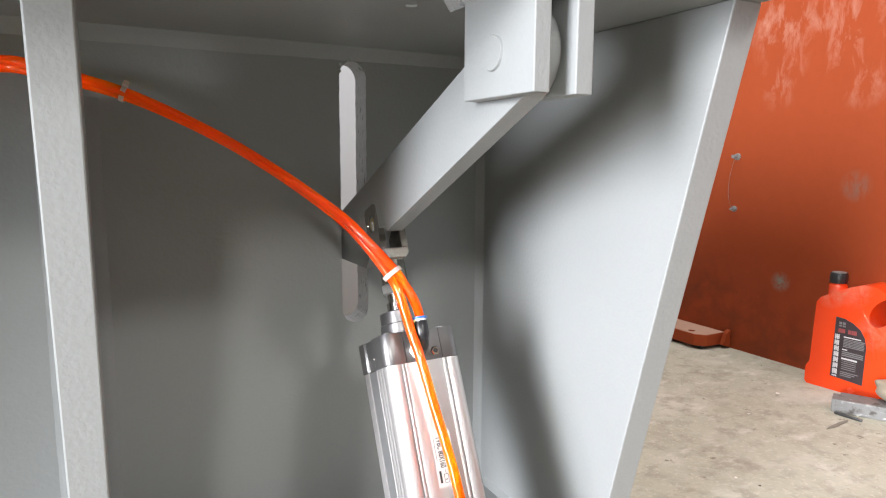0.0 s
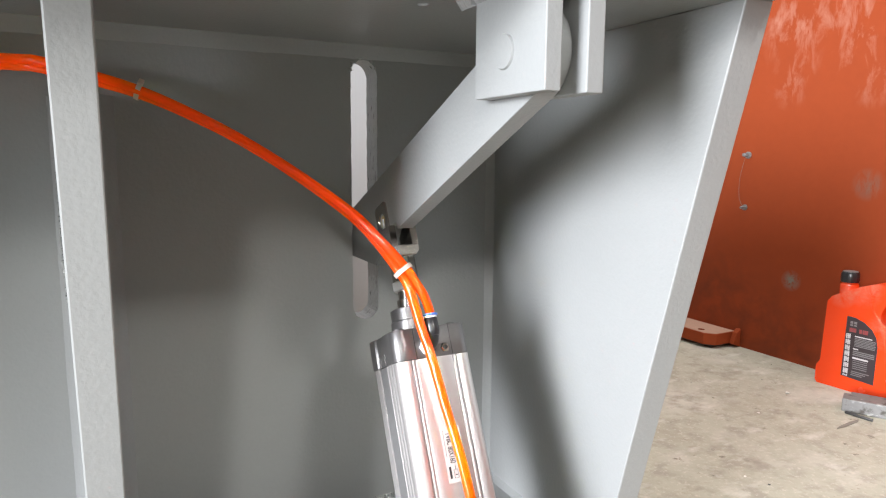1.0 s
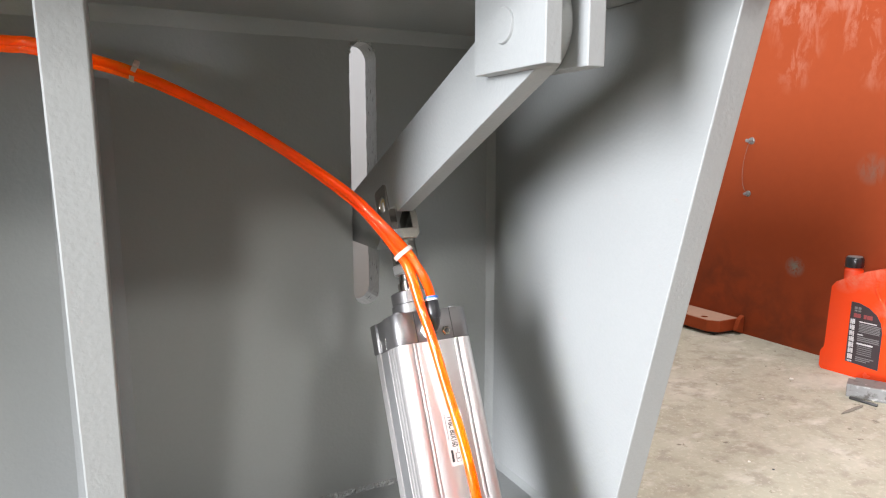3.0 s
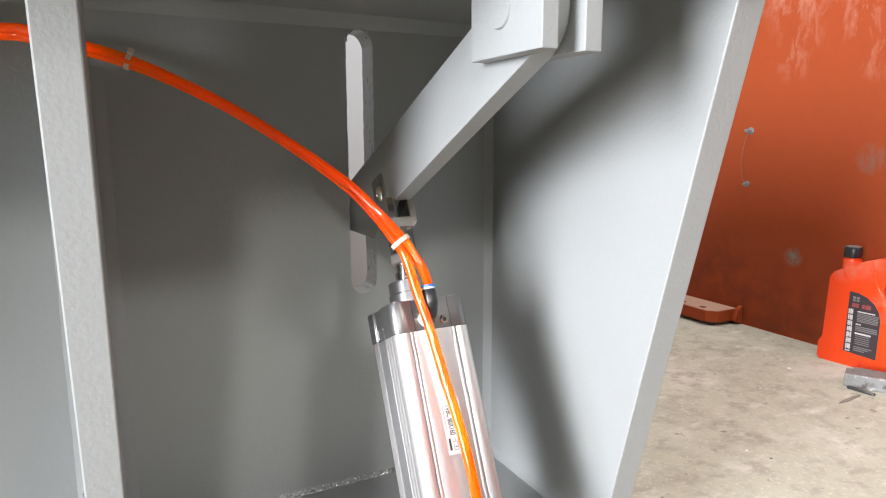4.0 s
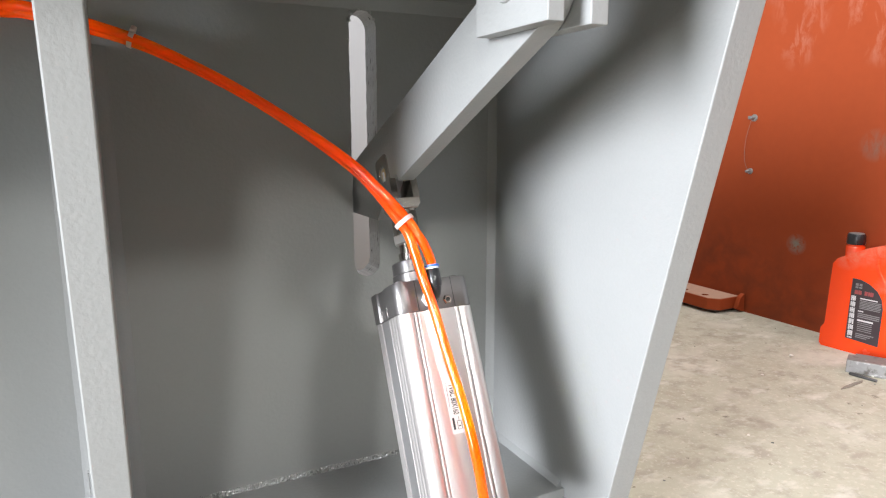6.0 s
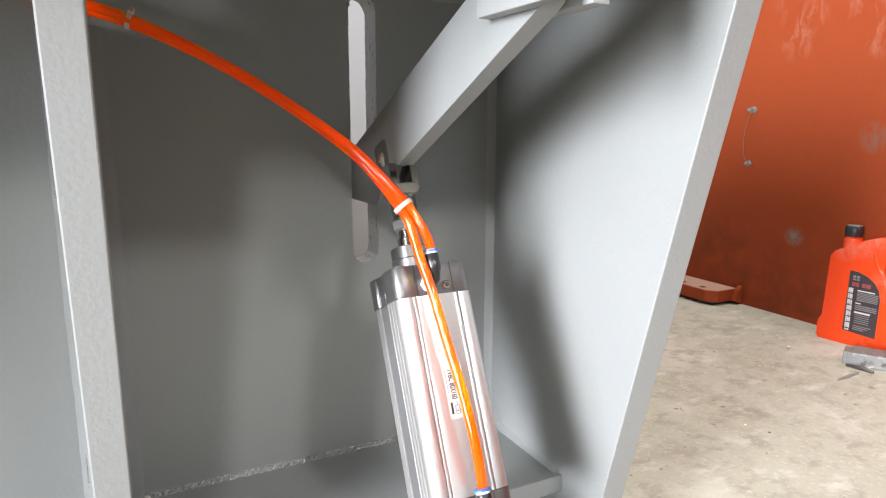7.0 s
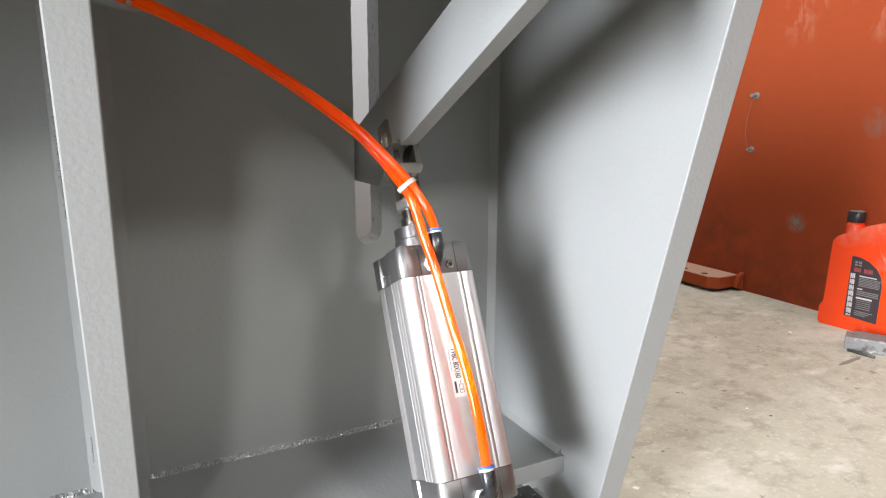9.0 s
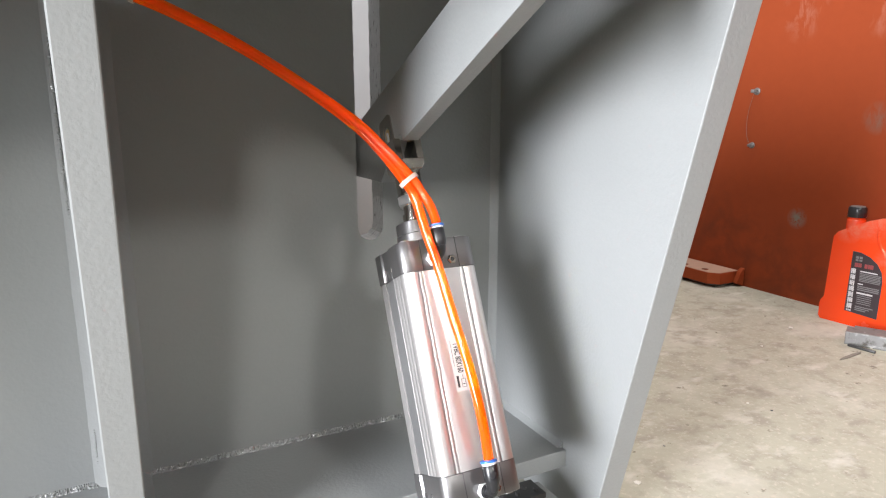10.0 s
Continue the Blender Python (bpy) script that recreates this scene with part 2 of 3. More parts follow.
def tube(points, radius, n=14, jitter=0.0):
    bm = bmesh.new()
    rng = random.Random(7)
    side = Vector((0.3, -0.8, 0.5))
    rings = []
    for i, p in enumerate(points):
        d = (points[min(i + 1, len(points) - 1)] - points[max(i - 1, 0)]).normalized()
        side = (side - d * side.dot(d)).normalized()
        up = d.cross(side)
        r = radius * (1 + jitter * rng.uniform(-1, 1))
        rings.append([bm.verts.new(p + r * (side * math.cos(2 * math.pi * k / n) + up * math.sin(2 * math.pi * k / n)))
                      for k in range(n)])
    for a, b in zip(rings, rings[1:]):
        for k in range(n):
            bm.faces.new((a[k], a[(k + 1) % n], b[(k + 1) % n], b[k]))
    bm.faces.new(rings[0][::-1])
    bm.faces.new(rings[-1])
    return bm


def bead(a, b, u, v, leg, seed, step=0.0022, rough=0.012):
    """A fillet weld from a to b in the corner of the directions u and v, with ripples and an uneven toe."""
    bm = bmesh.new()
    rng = random.Random(seed)
    a, b, u, v = Vector(a), Vector(b), Vector(u), Vector(v)
    n = max(8, int((b - a).length / step))
    rows = []
    wobble = 0.0
    for i in range(n + 1):
        p = a.lerp(b, i / n)
        wobble = 0.96 * wobble + rng.uniform(-0.012, 0.012)
        s = leg * (1 + wobble)
        row = [p + u * s * 1.02 - v * 0.0006]
        for k in (1, 2, 3):
            f = k / 4
            bulge = leg * (0.05 + 0.012 * math.sin(i * 1.9 + k) + rng.uniform(-rough, rough))
            row.append(p + u * s * (1 - f) + v * s * f + (u + v) * (bulge - 0.12 * leg * math.sin(math.pi * f)))
        row.append(p + v * s * 1.02 - u * 0.0006)
        rows.append([bm.verts.new(q) for q in row] + [bm.verts.new(p - (u + v) * 0.0006)])
    for x, y in zip(rows, rows[1:]):
        for k in range(6):
            bm.faces.new((x[k], x[(k + 1) % 6], y[(k + 1) % 6], y[k]))
    bm.faces.new(rows[0])
    bm.faces.new(rows[-1])
    return bm


def words(name, text, size, mat, m, parent, stretch=1.0):
    c = bpy.data.curves.new(name, "FONT")
    c.body, c.size, c.align_x, c.align_y, c.extrude, c.offset = text, size, "CENTER", "CENTER", 0.00005, 0.00024
    tmp = bpy.data.objects.new(name, c)
    scene.collection.objects.link(tmp)
    bpy.context.view_layer.update()
    me = bpy.data.meshes.new_from_object(tmp.evaluated_get(bpy.context.evaluated_depsgraph_get()))
    bpy.data.objects.remove(tmp)
    me.materials.clear()
    me.materials.append(mat)
    me.transform(m @ Matrix.Diagonal((stretch, 1, 1, 1)))
    ob = new(name, me)
    ob.parent = parent
    return ob


# The place
def structure(name, bm, mat, label, category):
    return tagged(part(name, bm, mat), label, category, kind="structure")


ground = bmesh.new()
bmesh.ops.create_grid(ground, x_segments=2, y_segments=2, size=400)
structure("ground", ground, CONCRETE, "stained pale concrete workshop floor with dirt and chips", "floor")

WALL_X, ROOF_Z = 1.72, 5.4
# Out of view: a bright surface added for the barrel to reflect
structure("added_upper_wall", box(WALL_X + 0.02, WALL_X + 0.15, -4.0, 4.0, 1.65, ROOF_Z), UPPER_REFLECTOR, "unseen pale wall added above the red panels as a reflector", "wall")
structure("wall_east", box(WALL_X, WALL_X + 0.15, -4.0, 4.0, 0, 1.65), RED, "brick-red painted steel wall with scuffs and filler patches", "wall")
structure("wall_north", box(-4.0, WALL_X, 1.72, 1.87, 0, ROOF_Z), WHITEWASH, "plain pale plastered workshop wall", "wall")
# South wall, west wall and roof: unseen shell added to bound the light
structure("wall_south", prism([(-4.0, 0), (WALL_X, 0), (WALL_X, ROOF_Z), (-4.0, ROOF_Z)], -4.15, -4.0, "y",
                              [[(-2.40, 2.55), (-1.80, 2.55), (-1.80, 3.15), (-2.40, 3.15)], [(0.97, 3.48), (1.63, 3.48), (1.63, 3.92), (0.97, 3.92)]]), PLASTER,
          "unseen dull wall added round two high window openings", "wall")
structure("wall_west", prism([(-4.15, 0), (4.15, 0), (4.15, ROOF_Z), (-4.15, ROOF_Z)], -4.15, -4.0, "x",
                             [[(-1.85, 0.02), (-0.25, 0.02), (-0.25, 2.40), (-1.85, 2.40)]]), PLASTER,
          "unseen dull wall added round an open doorway", "wall")
structure("ceiling", prism([(-4.15, -4.15), (WALL_X + 0.15, -4.15), (WALL_X + 0.15, 4.15), (-4.15, 4.15)], ROOF_Z, ROOF_Z + 0.1, "z",
                           [[(0.05, -0.2), (1.35, -0.2), (1.35, 1.6), (0.05, 1.6)]]), ROOF, "unseen grey roof added with an opening for the overhead lamp", "ceiling")

# The machine frame
TOP_Z, BACK_Y, SHELF_Z = 0.718, 0.8103, 0.0949
frame_thing = thing("machine_frame", "welded grey-painted steel machine frame standing on the concrete floor", "machine frame")
torch = random.Random(5)
slot = []
for p, q in (((0.3190, 0.379), (0.3190, 0.684)), ((0.283, 0.684), (0.283, 0.379))):
    slot += [(p[0] + torch.uniform(-0.0004, 0.0004), p[1] + (q[1] - p[1]) * k / 40) for k in range(41)]
    centre, start = ((0.3010, 0.684), 0) if p[0] > 0.3 else ((0.3010, 0.379), 180)
    slot += [(x + torch.uniform(-0.0005, 0.0005), z + torch.uniform(-0.0005, 0.0005)) for x, z in arc(*centre, 0.0180, start, start + 180, 16)[1:-1]]
back_plate = part("back_plate", prism([(-0.56, 0), (0.4964, 0), (0.4964, TOP_Z), (-0.56, TOP_Z)], BACK_Y, 0.849, "y", [slot]), PAINT, frame_thing,
     "grey-painted back plate with a flame-cut upright slot")
for x, z, r in ((0.2855, 0.697, 0.0022), (0.2835, 0.689, 0.0026), (0.2960, 0.7025, 0.0020), (0.3110, 0.6995, 0.0024), (0.3165, 0.692, 0.0018), (0.2818, 0.6655, 0.0016)):
    blob = bmesh.new()
    bmesh.ops.create_icosphere(blob, subdivisions=2, radius=r)
    for v in blob.verts:
        v.co = Vector((x, BACK_Y - 0.0004, z)) + v.co * torch.uniform(0.7, 1.25)
    part("slag_drop", blob, CUT, back_plate, smooth=True)
back_plate.data.materials.append(CUT)
for face in back_plate.data.polygons:
    if abs(face.normal.y) < 0.5 and 0.28 < face.center.x < 0.32 and 0.35 < face.center.z < 0.705:
        face.material_index = 1
part("top_plate", box(-0.595, 0.5312, 0.352, 0.90, TOP_Z, TOP_Z + 0.03, 0.0015), PAINT, frame_thing)
part("shelf_plate", box(-0.56, 0.4964, 0.6226, BACK_Y, 0.0711, SHELF_Z, 0.0015), PAINT, frame_thing)


def gusset(x0, x1, y0, slope, notch):
    back = [(BACK_Y, 0.0), (BACK_Y, TOP_Z)]
    if notch:
        back = [(BACK_Y, 0.0), (BACK_Y, 0.643), (0.735, 0.643)] + arc(0.735, 0.661, 0.018, 270, 180, 6)[1:] + [(0.717, TOP_Z)]
    bm = prism([(y0, 0.0)] + back + [(y0 + slope * TOP_Z, TOP_Z)], x0, x1, "x")
    bevel(bm, 0.0014, 2)
    return bm


part("side_plate", gusset(-0.0324, -0.0037, 0.632, -0.2267, True), PAINT, frame_thing)
# Unseen outer plate, added to shade the left bay from the doorway
part("side_plate", gusset(-0.595, -0.56, 0.632, -0.2267, False), PAINT, frame_thing)
# Out of view behind the frame, added to keep doorway light off the slot
part("rear_shade_plate", box(-0.595, -0.56, 0.8493, 1.45, 0.0, TOP_Z - 0.0005), PAINT, frame_thing)
part("side_plate", gusset(0.4964, 0.5312, 0.571, -0.2432, False), PAINT, frame_thing)
X, Y, Z = Vector((1, 0, 0)), Vector((0, 1, 0)), Vector((0, 0, 1))
for i, (a, b, u, v, leg) in enumerate([
        ((-0.56, BACK_Y, SHELF_Z), (-0.0324, BACK_Y, SHELF_Z), -Y, Z, 0.0057),
        ((-0.0037, BACK_Y, SHELF_Z), (0.4964, BACK_Y, SHELF_Z), -Y, Z, 0.0057),
        ((-0.0037, BACK_Y, TOP_Z), (0.4964, BACK_Y, TOP_Z), -Y, -Z, 0.016),
        ((-0.56, BACK_Y, TOP_Z), (-0.0324, BACK_Y, TOP_Z), -Y, -Z, 0.016),
        ((0.4964, BACK_Y, SHELF_Z), (0.4964, BACK_Y, TOP_Z), -X, -Y, 0.010),
        ((-0.0037, BACK_Y, SHELF_Z), (-0.0037, BACK_Y, 0.643), X, -Y, 0.014),
        ((-0.0324, BACK_Y, SHELF_Z), (-0.0324, BACK_Y, 0.640), -X, -Y, 0.022),
        ((0.4964, 0.630, SHELF_Z), (0.4964, BACK_Y, SHELF_Z), -X, Z, 0.008),
        ((-0.0037, 0.640, SHELF_Z), (-0.0037, BACK_Y, SHELF_Z), X, Z, 0.012)]):
    part("weld_bead", bead(a, b, u, v, leg, i, 0.0011 if leg < 0.0075 else 0.008, 0.22 if leg < 0.0075 else 0.012),
         WELD if leg < 0.0075 else PAINT, frame_thing, smooth=True)

# Thin pale runs added along the fillet toe for its glints
for z0, z1, r in ((SHELF_Z + 0.004, 0.200, 0.0013), (0.40, 0.63, 0.0018)):
    count = int((z1 - z0) / 0.0013)
    sink = [0.0026 * (1 - min(1, k / 40, (count - 1 - k) / 40)) for k in range(count)]
    part("weld_bead", tube([Vector((-0.0487 + d, 0.8054 + d, z0 + 0.0013 * k)) for k, d in enumerate(sink)], r, 8, 0.4), WELD, frame_thing, smooth=True)

# A paint run under the top plate
part("paint_run", tube([Vector((0.2600, 0.5592, TOP_Z)), Vector((0.2630, 0.5576, TOP_Z - 0.0006)), Vector((0.2660, 0.5560, TOP_Z - 0.0006)), Vector((0.2690, 0.5543, TOP_Z))], 0.0016, 8),
     PAINT, frame_thing, smooth=True)

# Pivot bracket under the top plate
PIVOT = (0.431, 0.6595)
bracket = part("pivot_bracket", box(0.268, 0.330, 0.385, 0.468, TOP_Z - 0.004, TOP_Z + 0.002), PAINT, frame_thing)
for x0, x1 in ((0.273, 0.287), (0.310, 0.3253)):
    part("cheek", box(x0, x1, 0.3779, 0.4750, 0.6266, TOP_Z - 0.003, 0.0009), PAINT, bracket)
part("pivot_pin", lathe([(0.0128, 0.271), (0.0136, 0.2722), (0.0136, 0.3262), (0.0128, 0.3272)],
                        Matrix.Translation((0, *PIVOT)) @ Matrix.Rotation(radians(90), 4, "Y"), 40), PAINT, bracket, smooth=True)
part("weld_bead", bead((0.273, 0.43, TOP_Z), (0.273, 0.500, TOP_Z), -X, -Z, 0.016, 31), WELD, bracket, smooth=True)
part("weld_bead", bead((0.268, 0.475, TOP_Z), (0.330, 0.475, TOP_Z), Y, -Z, 0.016, 32), WELD, bracket, smooth=True)

# Lever through the slot
lever = thing("lever_arm", "grey-painted flat steel lever hinged in the bracket", "lever", (0.2985, *PIVOT))
outline = ([(0.4802, 0.6686)] + arc(*PIVOT, 0.0375, 62, 242, 24)
           + [(0.6660, 0.5022), (0.6740, 0.4982), (0.6780, 0.5050), (0.7020, 0.4980), (0.7280, 0.4600), (0.7400, 0.4456), (0.930, 0.4456), (0.945, 0.455)])
lever_bm = prism([(y - PIVOT[0], z - PIVOT[1]) for y, z in outline], -0.0098, 0.0098, "x")
bevel(lever_bm, 0.0008, 2, 50)
part("lever_bar", lever_bm, PAINT, lever)

# Pneumatic cylinder: its own axes, z along the rod, y to the back
AXIS = Vector((0, 0.418, 0.909)).normalized()
CYL = Matrix.Translation((0.3020, 0.6447, 0.3469)) @ Matrix(((1, 0, 0), (0, AXIS.z, AXIS.y), (0, -AXIS.y, AXIS.z))).to_4x4()
cylinder = thing("pneumatic_cylinder", "silver aluminium pneumatic cylinder with dark end caps leaning under the lever", "cylinder")
cylinder.matrix_world = CYL


GROOVES = [(-0.0268, 0.0016, 0.0035), (0.0268, 0.0016, 0.0035)]


def profile(half, r, recess, front_grooves):
    """Cross-section with a plain front, ribbed flanks whose middle lies deeper, and wide back corners."""
    h, flank = half, []
    flank += arc(-(h - r), -(h - r), r, 270, 180, 8)
    for a, b, d in ((-0.0272, -0.0258, 0.0030), (-0.0192, -0.0180, 0.0022), (-0.0118, -0.0098, 0.0030)):
        flank += [(-h + 0.0003, a - 0.0009), (-h + 0.0008, a), (-h + d, a), (-h + d, b), (-h + 0.0008, b), (-h + 0.0003, b + 0.0009)]
    flank += [(-h + recess, -0.0085), (-h + recess, 0.0140), (-h + recess + 0.002, 0.0143), (-h + recess + 0.002, 0.0158), (-h + 0.0004, 0.0163)]
    flank += arc(-(h - 0.019), h - 0.019, 0.019, 180, 90, 10)
    front = []
    for s, w, d in sorted(front_grooves):
        front += [(s - w / 2 - 0.0009, -h), (s - w / 2, -h + 0.0005), (s - w / 2, -h + d), (s + w / 2, -h + d), (s + w / 2, -h + 0.0005), (s + w / 2 + 0.0009, -h)]
    return [(-x * 1.06, y) for x, y in flank[::-1]] + front[::-1] + flank


barrel_bm = prism(profile(0.0430, 0.0105, 0.0030, GROOVES + [(-0.0222, 0.0010, 0.0016), (0.0222, 0.0010, 0.0016)]), -0.208, 0.0, "z")
part("barrel", barrel_bm, ALU, cylinder, "bright grooved aluminium barrel", smooth=True)
for x0, x1 in ((-0.0420, -0.0398), (0.0422, 0.0444)):
    part("slot_strip", box(x0, x1, -0.0084, 0.0139, -0.2078, -0.0002, 0.0004), STRIP, cylinder, "dull grey strip set into the flank")


def cap_outline(half, r):
    """A square with round corners whose flanks step in between two corner pillars."""
    h, flank = half, []
    flank += arc(-(h - r), -(h - r), r, 270, 180, 8)
    flank += [(-h, -0.0125), (-h + 0.0022, -0.0105), (-h + 0.0022, 0.0120), (-h, 0.0142)]
    flank += arc(-(h - 0.017), h - 0.017, 0.017, 180, 90, 10)
    return [(-x * 1.05, y) for x, y in flank[::-1]] + flank


def end_cap(z0, z1):
    bm = prism(cap_outline(0.0440, 0.0120), z0, z1, "z")
    bevel(bm, 0.0012, 2, 70)
    return bm


top_cap = part("end_cap", end_cap(0.0002, 0.034), CAST, cylinder, "dark grey cast end cap", smooth=True)
low_cap = part("end_cap", end_cap(-0.240, -0.2082), CAST, cylinder, "dark grey cast end cap", smooth=True)
part("collar", lathe([(0.0238, 0.033), (0.0238, 0.048), (0.0225, 0.0492), (0.0225, 0.062), (0.0215, 0.063)], n=40), CAST, top_cap, smooth=True)
for z in (0.016, -0.224):
    parent = top_cap if z > 0 else low_cap
    hexa = lathe([(0.0052, 0), (0.0052, 0.0022), (0.0040, 0.0030)], Matrix.Translation((0.0140, -0.0440, z - 0.0072)) @ Matrix.Rotation(radians(90), 4, "X"), 6)
    part("adjusting_screw", hexa, STEEL, parent, "small bright hexagon screw")
    # Solid black plug paints the shade inside the screw's hole
    part("dark_socket_plug", lathe([(0.0024, 0), (0.0024, 0.0034)], Matrix.Translation((0.0140, -0.0440, z - 0.0072)) @ Matrix.Rotation(radians(90), 4, "X"), 12), INK, parent)
    for sx in (-1, 1):
        part("tie_bolt", lathe([(0.0055, 0), (0.0055, 0.0016), (0.0045, 0.0022)],
                               Matrix.Translation((0.032 * sx, -0.032, 0.034 if z > 0 else -0.2422)), 20), CAST, parent)
for z0, z1, parent in ((0.0005, 0.0337, top_cap), (-0.2397, -0.2085, low_cap)):
    for sx in (-0.0205, 0.0225):
        part("cap_seam", box(sx - 0.0003, sx + 0.0003, -0.0443, -0.0439, z0, z1), INK, parent)
    for y in (-0.0085, 0.0085):
        part("rib", box(-0.0436, -0.0415, y - 0.0012, y + 0.0012, z0, z0 + 0.013, 0.0006), CAST, parent)
part("piston_rod", lathe([(0.0115, 0.060), (0.0125, 0.061), (0.0125, 0.074), (0.0098, 0.075), (0.0098, 0.088), (0.0098, 0.100)], n=28), STEEL, cylinder, smooth=True)
part("lock_nut", lathe([(0.0135, 0.0842), (0.0155, 0.0855), (0.0155, 0.0945), (0.0135, 0.0958)], n=6), BRIGHT, cylinder)

# Fork on the rod
FORK_X = 0.0020
fork = part("rod_clevis", lathe([(0.0140, 0.096), (0.0152, 0.0975), (0.0152, 0.122), (0.0146, 0.125)], Matrix.Translation((FORK_X, 0, 0)), 36), STEEL, cylinder,
            "worn bright steel clevis fork", smooth=True)
part("fork_base", prism([(FORK_X - 0.0122, 0.1235), (FORK_X + 0.0122, 0.1235), (FORK_X + 0.0170, 0.1295), (FORK_X + 0.0170, 0.1365), (FORK_X - 0.0170, 0.1365),
                         (FORK_X - 0.0170, 0.1295)], -0.0172, 0.0172, "y", round_=0.0009), STEEL, fork)
for side in (-1, 1):
    x0, x1 = sorted((FORK_X + side * 0.0091, FORK_X + side * 0.0171))
    pr = [(-0.0172, 0.1362), (0.0172, 0.1362)] + arc(0.0102, 0.185, 0.007, 0, 90, 6) + arc(-0.0112, 0.186, 0.006, 90, 180, 6)
    fb = prism(pr, x0, x1, "x", [arc(0, 0.171, 0.0098, 360, 15, 23)])
    bevel(fb, 0.0009, 2, 60)
    part("fork_cheek", fb, STEEL, fork)
pin_turn = Matrix.Translation((FORK_X, 0, 0.171)) @ Matrix.Rotation(radians(90), 4, "Y")
pin_part = part("clevis_pin", lathe([(0.0065, -0.0160), (0.0075, -0.0155), (0.0075, 0.0180), (0.0065, 0.0186)], pin_turn, 24), BRASS, fork, "worn yellowish pin", smooth=True)
part("split_pin", box(FORK_X - 0.0182, FORK_X - 0.0164, -0.0062, -0.0022, 0.1615, 0.1725, 0.0007), BRIGHT, pin_part, "small bright split pin")

# Nameplate on the front of the barrel
plate = part("name_label", box(-0.0085, 0.0135, -0.0434, -0.0431, -0.130, -0.075), PAPER, cylinder, "small printed white label")
FACE = Matrix.Translation((0.0, -0.0435, 0.0)) @ Matrix.Rotation(radians(90), 4, "X")
words("lettering", "TVBC 80X160", 0.0088, INK, FACE @ Matrix.Translation((-0.0008, -0.0955, 0)) @ Matrix.Rotation(radians(-90), 4, "Z"), plate, 0.60)
for x0, x1, z0, z1 in ((0.0018, 0.0021, -0.104, -0.080), (0.0020, 0.0044, -0.126, -0.114), (0.0070, 0.0074, -0.1265, -0.1175),
                       (0.0114, 0.0118, -0.1265, -0.1175), (0.0070, 0.0118, -0.1180, -0.1176), (0.0070, 0.0118, -0.1265, -0.1261),
                       (0.0092, 0.0096, -0.1180, -0.1135), (0.0082, 0.0106, -0.1235, -0.1225), (0.0016, 0.0022, -0.0785, -0.0778)):
    part("print_bar", box(x0 - 0.0085, x1 - 0.0085, -0.0437, -0.0434, z0, z1), INK, plate)


# Push-in elbow fittings, hoses and ties
def fitting(z, parent, x):
    base = Matrix.Translation((x, -0.0440, z)) @ Matrix.Rotation(radians(90), 4, "X")
    bend = [Vector((x, -0.0440 + 0.0005, z)), Vector((x, -0.0545, z))]
    bend += [Vector((x, -0.0545 - 0.0115 * math.sin(a), z + 0.0115 * (1 - math.cos(a)))) for a in (k * math.pi / 16 for k in range(1, 9))] + [Vector((x, -0.0660, z + 0.014))]
    elbow = part("elbow_fitting", tube(bend, 0.0064, 20), BLACK, parent, "black push-in elbow fitting", smooth=True)
    part("thread_seal", lathe([(0.0082, -0.0005), (0.0088, 0.001), (0.0088, 0.006), (0.0076, 0.007)], base, 6), WHITE, elbow)
    part("collar_ring", lathe([(0.0070, 0.0068), (0.0076, 0.0074), (0.0076, 0.0108), (0.0066, 0.0114)], base, 24), BLACK, elbow, smooth=True)
    up = Matrix.Translation((x, -0.0660, z))
    part("socket", lathe([(0.0064, 0.008), (0.0074, 0.011), (0.0079, 0.013), (0.0079, 0.026), (0.0074, 0.027)], up, 28), BLACK, elbow, smooth=True)
    part("seal_ring", lathe([(0.0072, 0.0270), (0.0072, 0.0292)], up, 28), WHITE, elbow)
    part("release_ring", lathe([(0.0070, 0.0290), (0.0086, 0.0294), (0.0086, 0.0312), (0.0060, 0.0322)], up, 28), BLUE, elbow, "blue release ring", smooth=True)


fitting(0.012, top_cap, -0.0075)
fitting(-0.231, low_cap, -0.0006)

RUN = [(-0.30, 0.79, 0.640), (-0.20, 0.79, 0.661), (-0.1014, 0.785, 0.669), (-0.0721, 0.77, 0.6682), (-0.0531, 0.76, 0.6662), (-0.0066, 0.752, 0.6549), (0.0322, 0.747, 0.6433),
       (0.0741, 0.74, 0.6254), (0.1268, 0.725, 0.5971), (0.1794, 0.70, 0.561), (0.2298, 0.665, 0.5183), (0.253, 0.643, 0.4897)]
UPPER = [(0.2757, 0.6204, 0.4616), (0.2830, 0.6135, 0.4478), (0.2890, 0.6065, 0.4350), (0.2930, 0.6025, 0.4225), (0.2945, 0.6005, 0.4144), (0.2946, 0.5985, 0.4090)]
LOWER = [(0.2690, 0.6213, 0.4572), (0.2745, 0.6100, 0.4417), (0.2813, 0.5950, 0.4032), (0.2855, 0.5800, 0.3759), (0.2908, 0.5560, 0.3273), (0.2958, 0.5310, 0.2806), (0.2984, 0.5100, 0.2347), (0.3008, 0.5020, 0.2019), (0.3014, 0.4995, 0.1920),
         (0.3014, 0.494, 0.1800)]
WIDE, NARROW = Vector((0.0018, -0.0038, 0.0028)), Vector((-0.0018, -0.0044, 0.0016))


def beside(side):
    """The bundle twists: one hose slips behind the other half way along."""
    return [Vector(p) + side * WIDE.lerp(NARROW, math.sin(math.pi * min(1, max(0, (p[0] + 0.06) / 0.36))) ** 0.7) for p in RUN]


hose_a = part("air_hose", tube(smooth_path(beside(1) + [Vector(p) for p in UPPER]), 0.0051), HOSE, smooth=True)
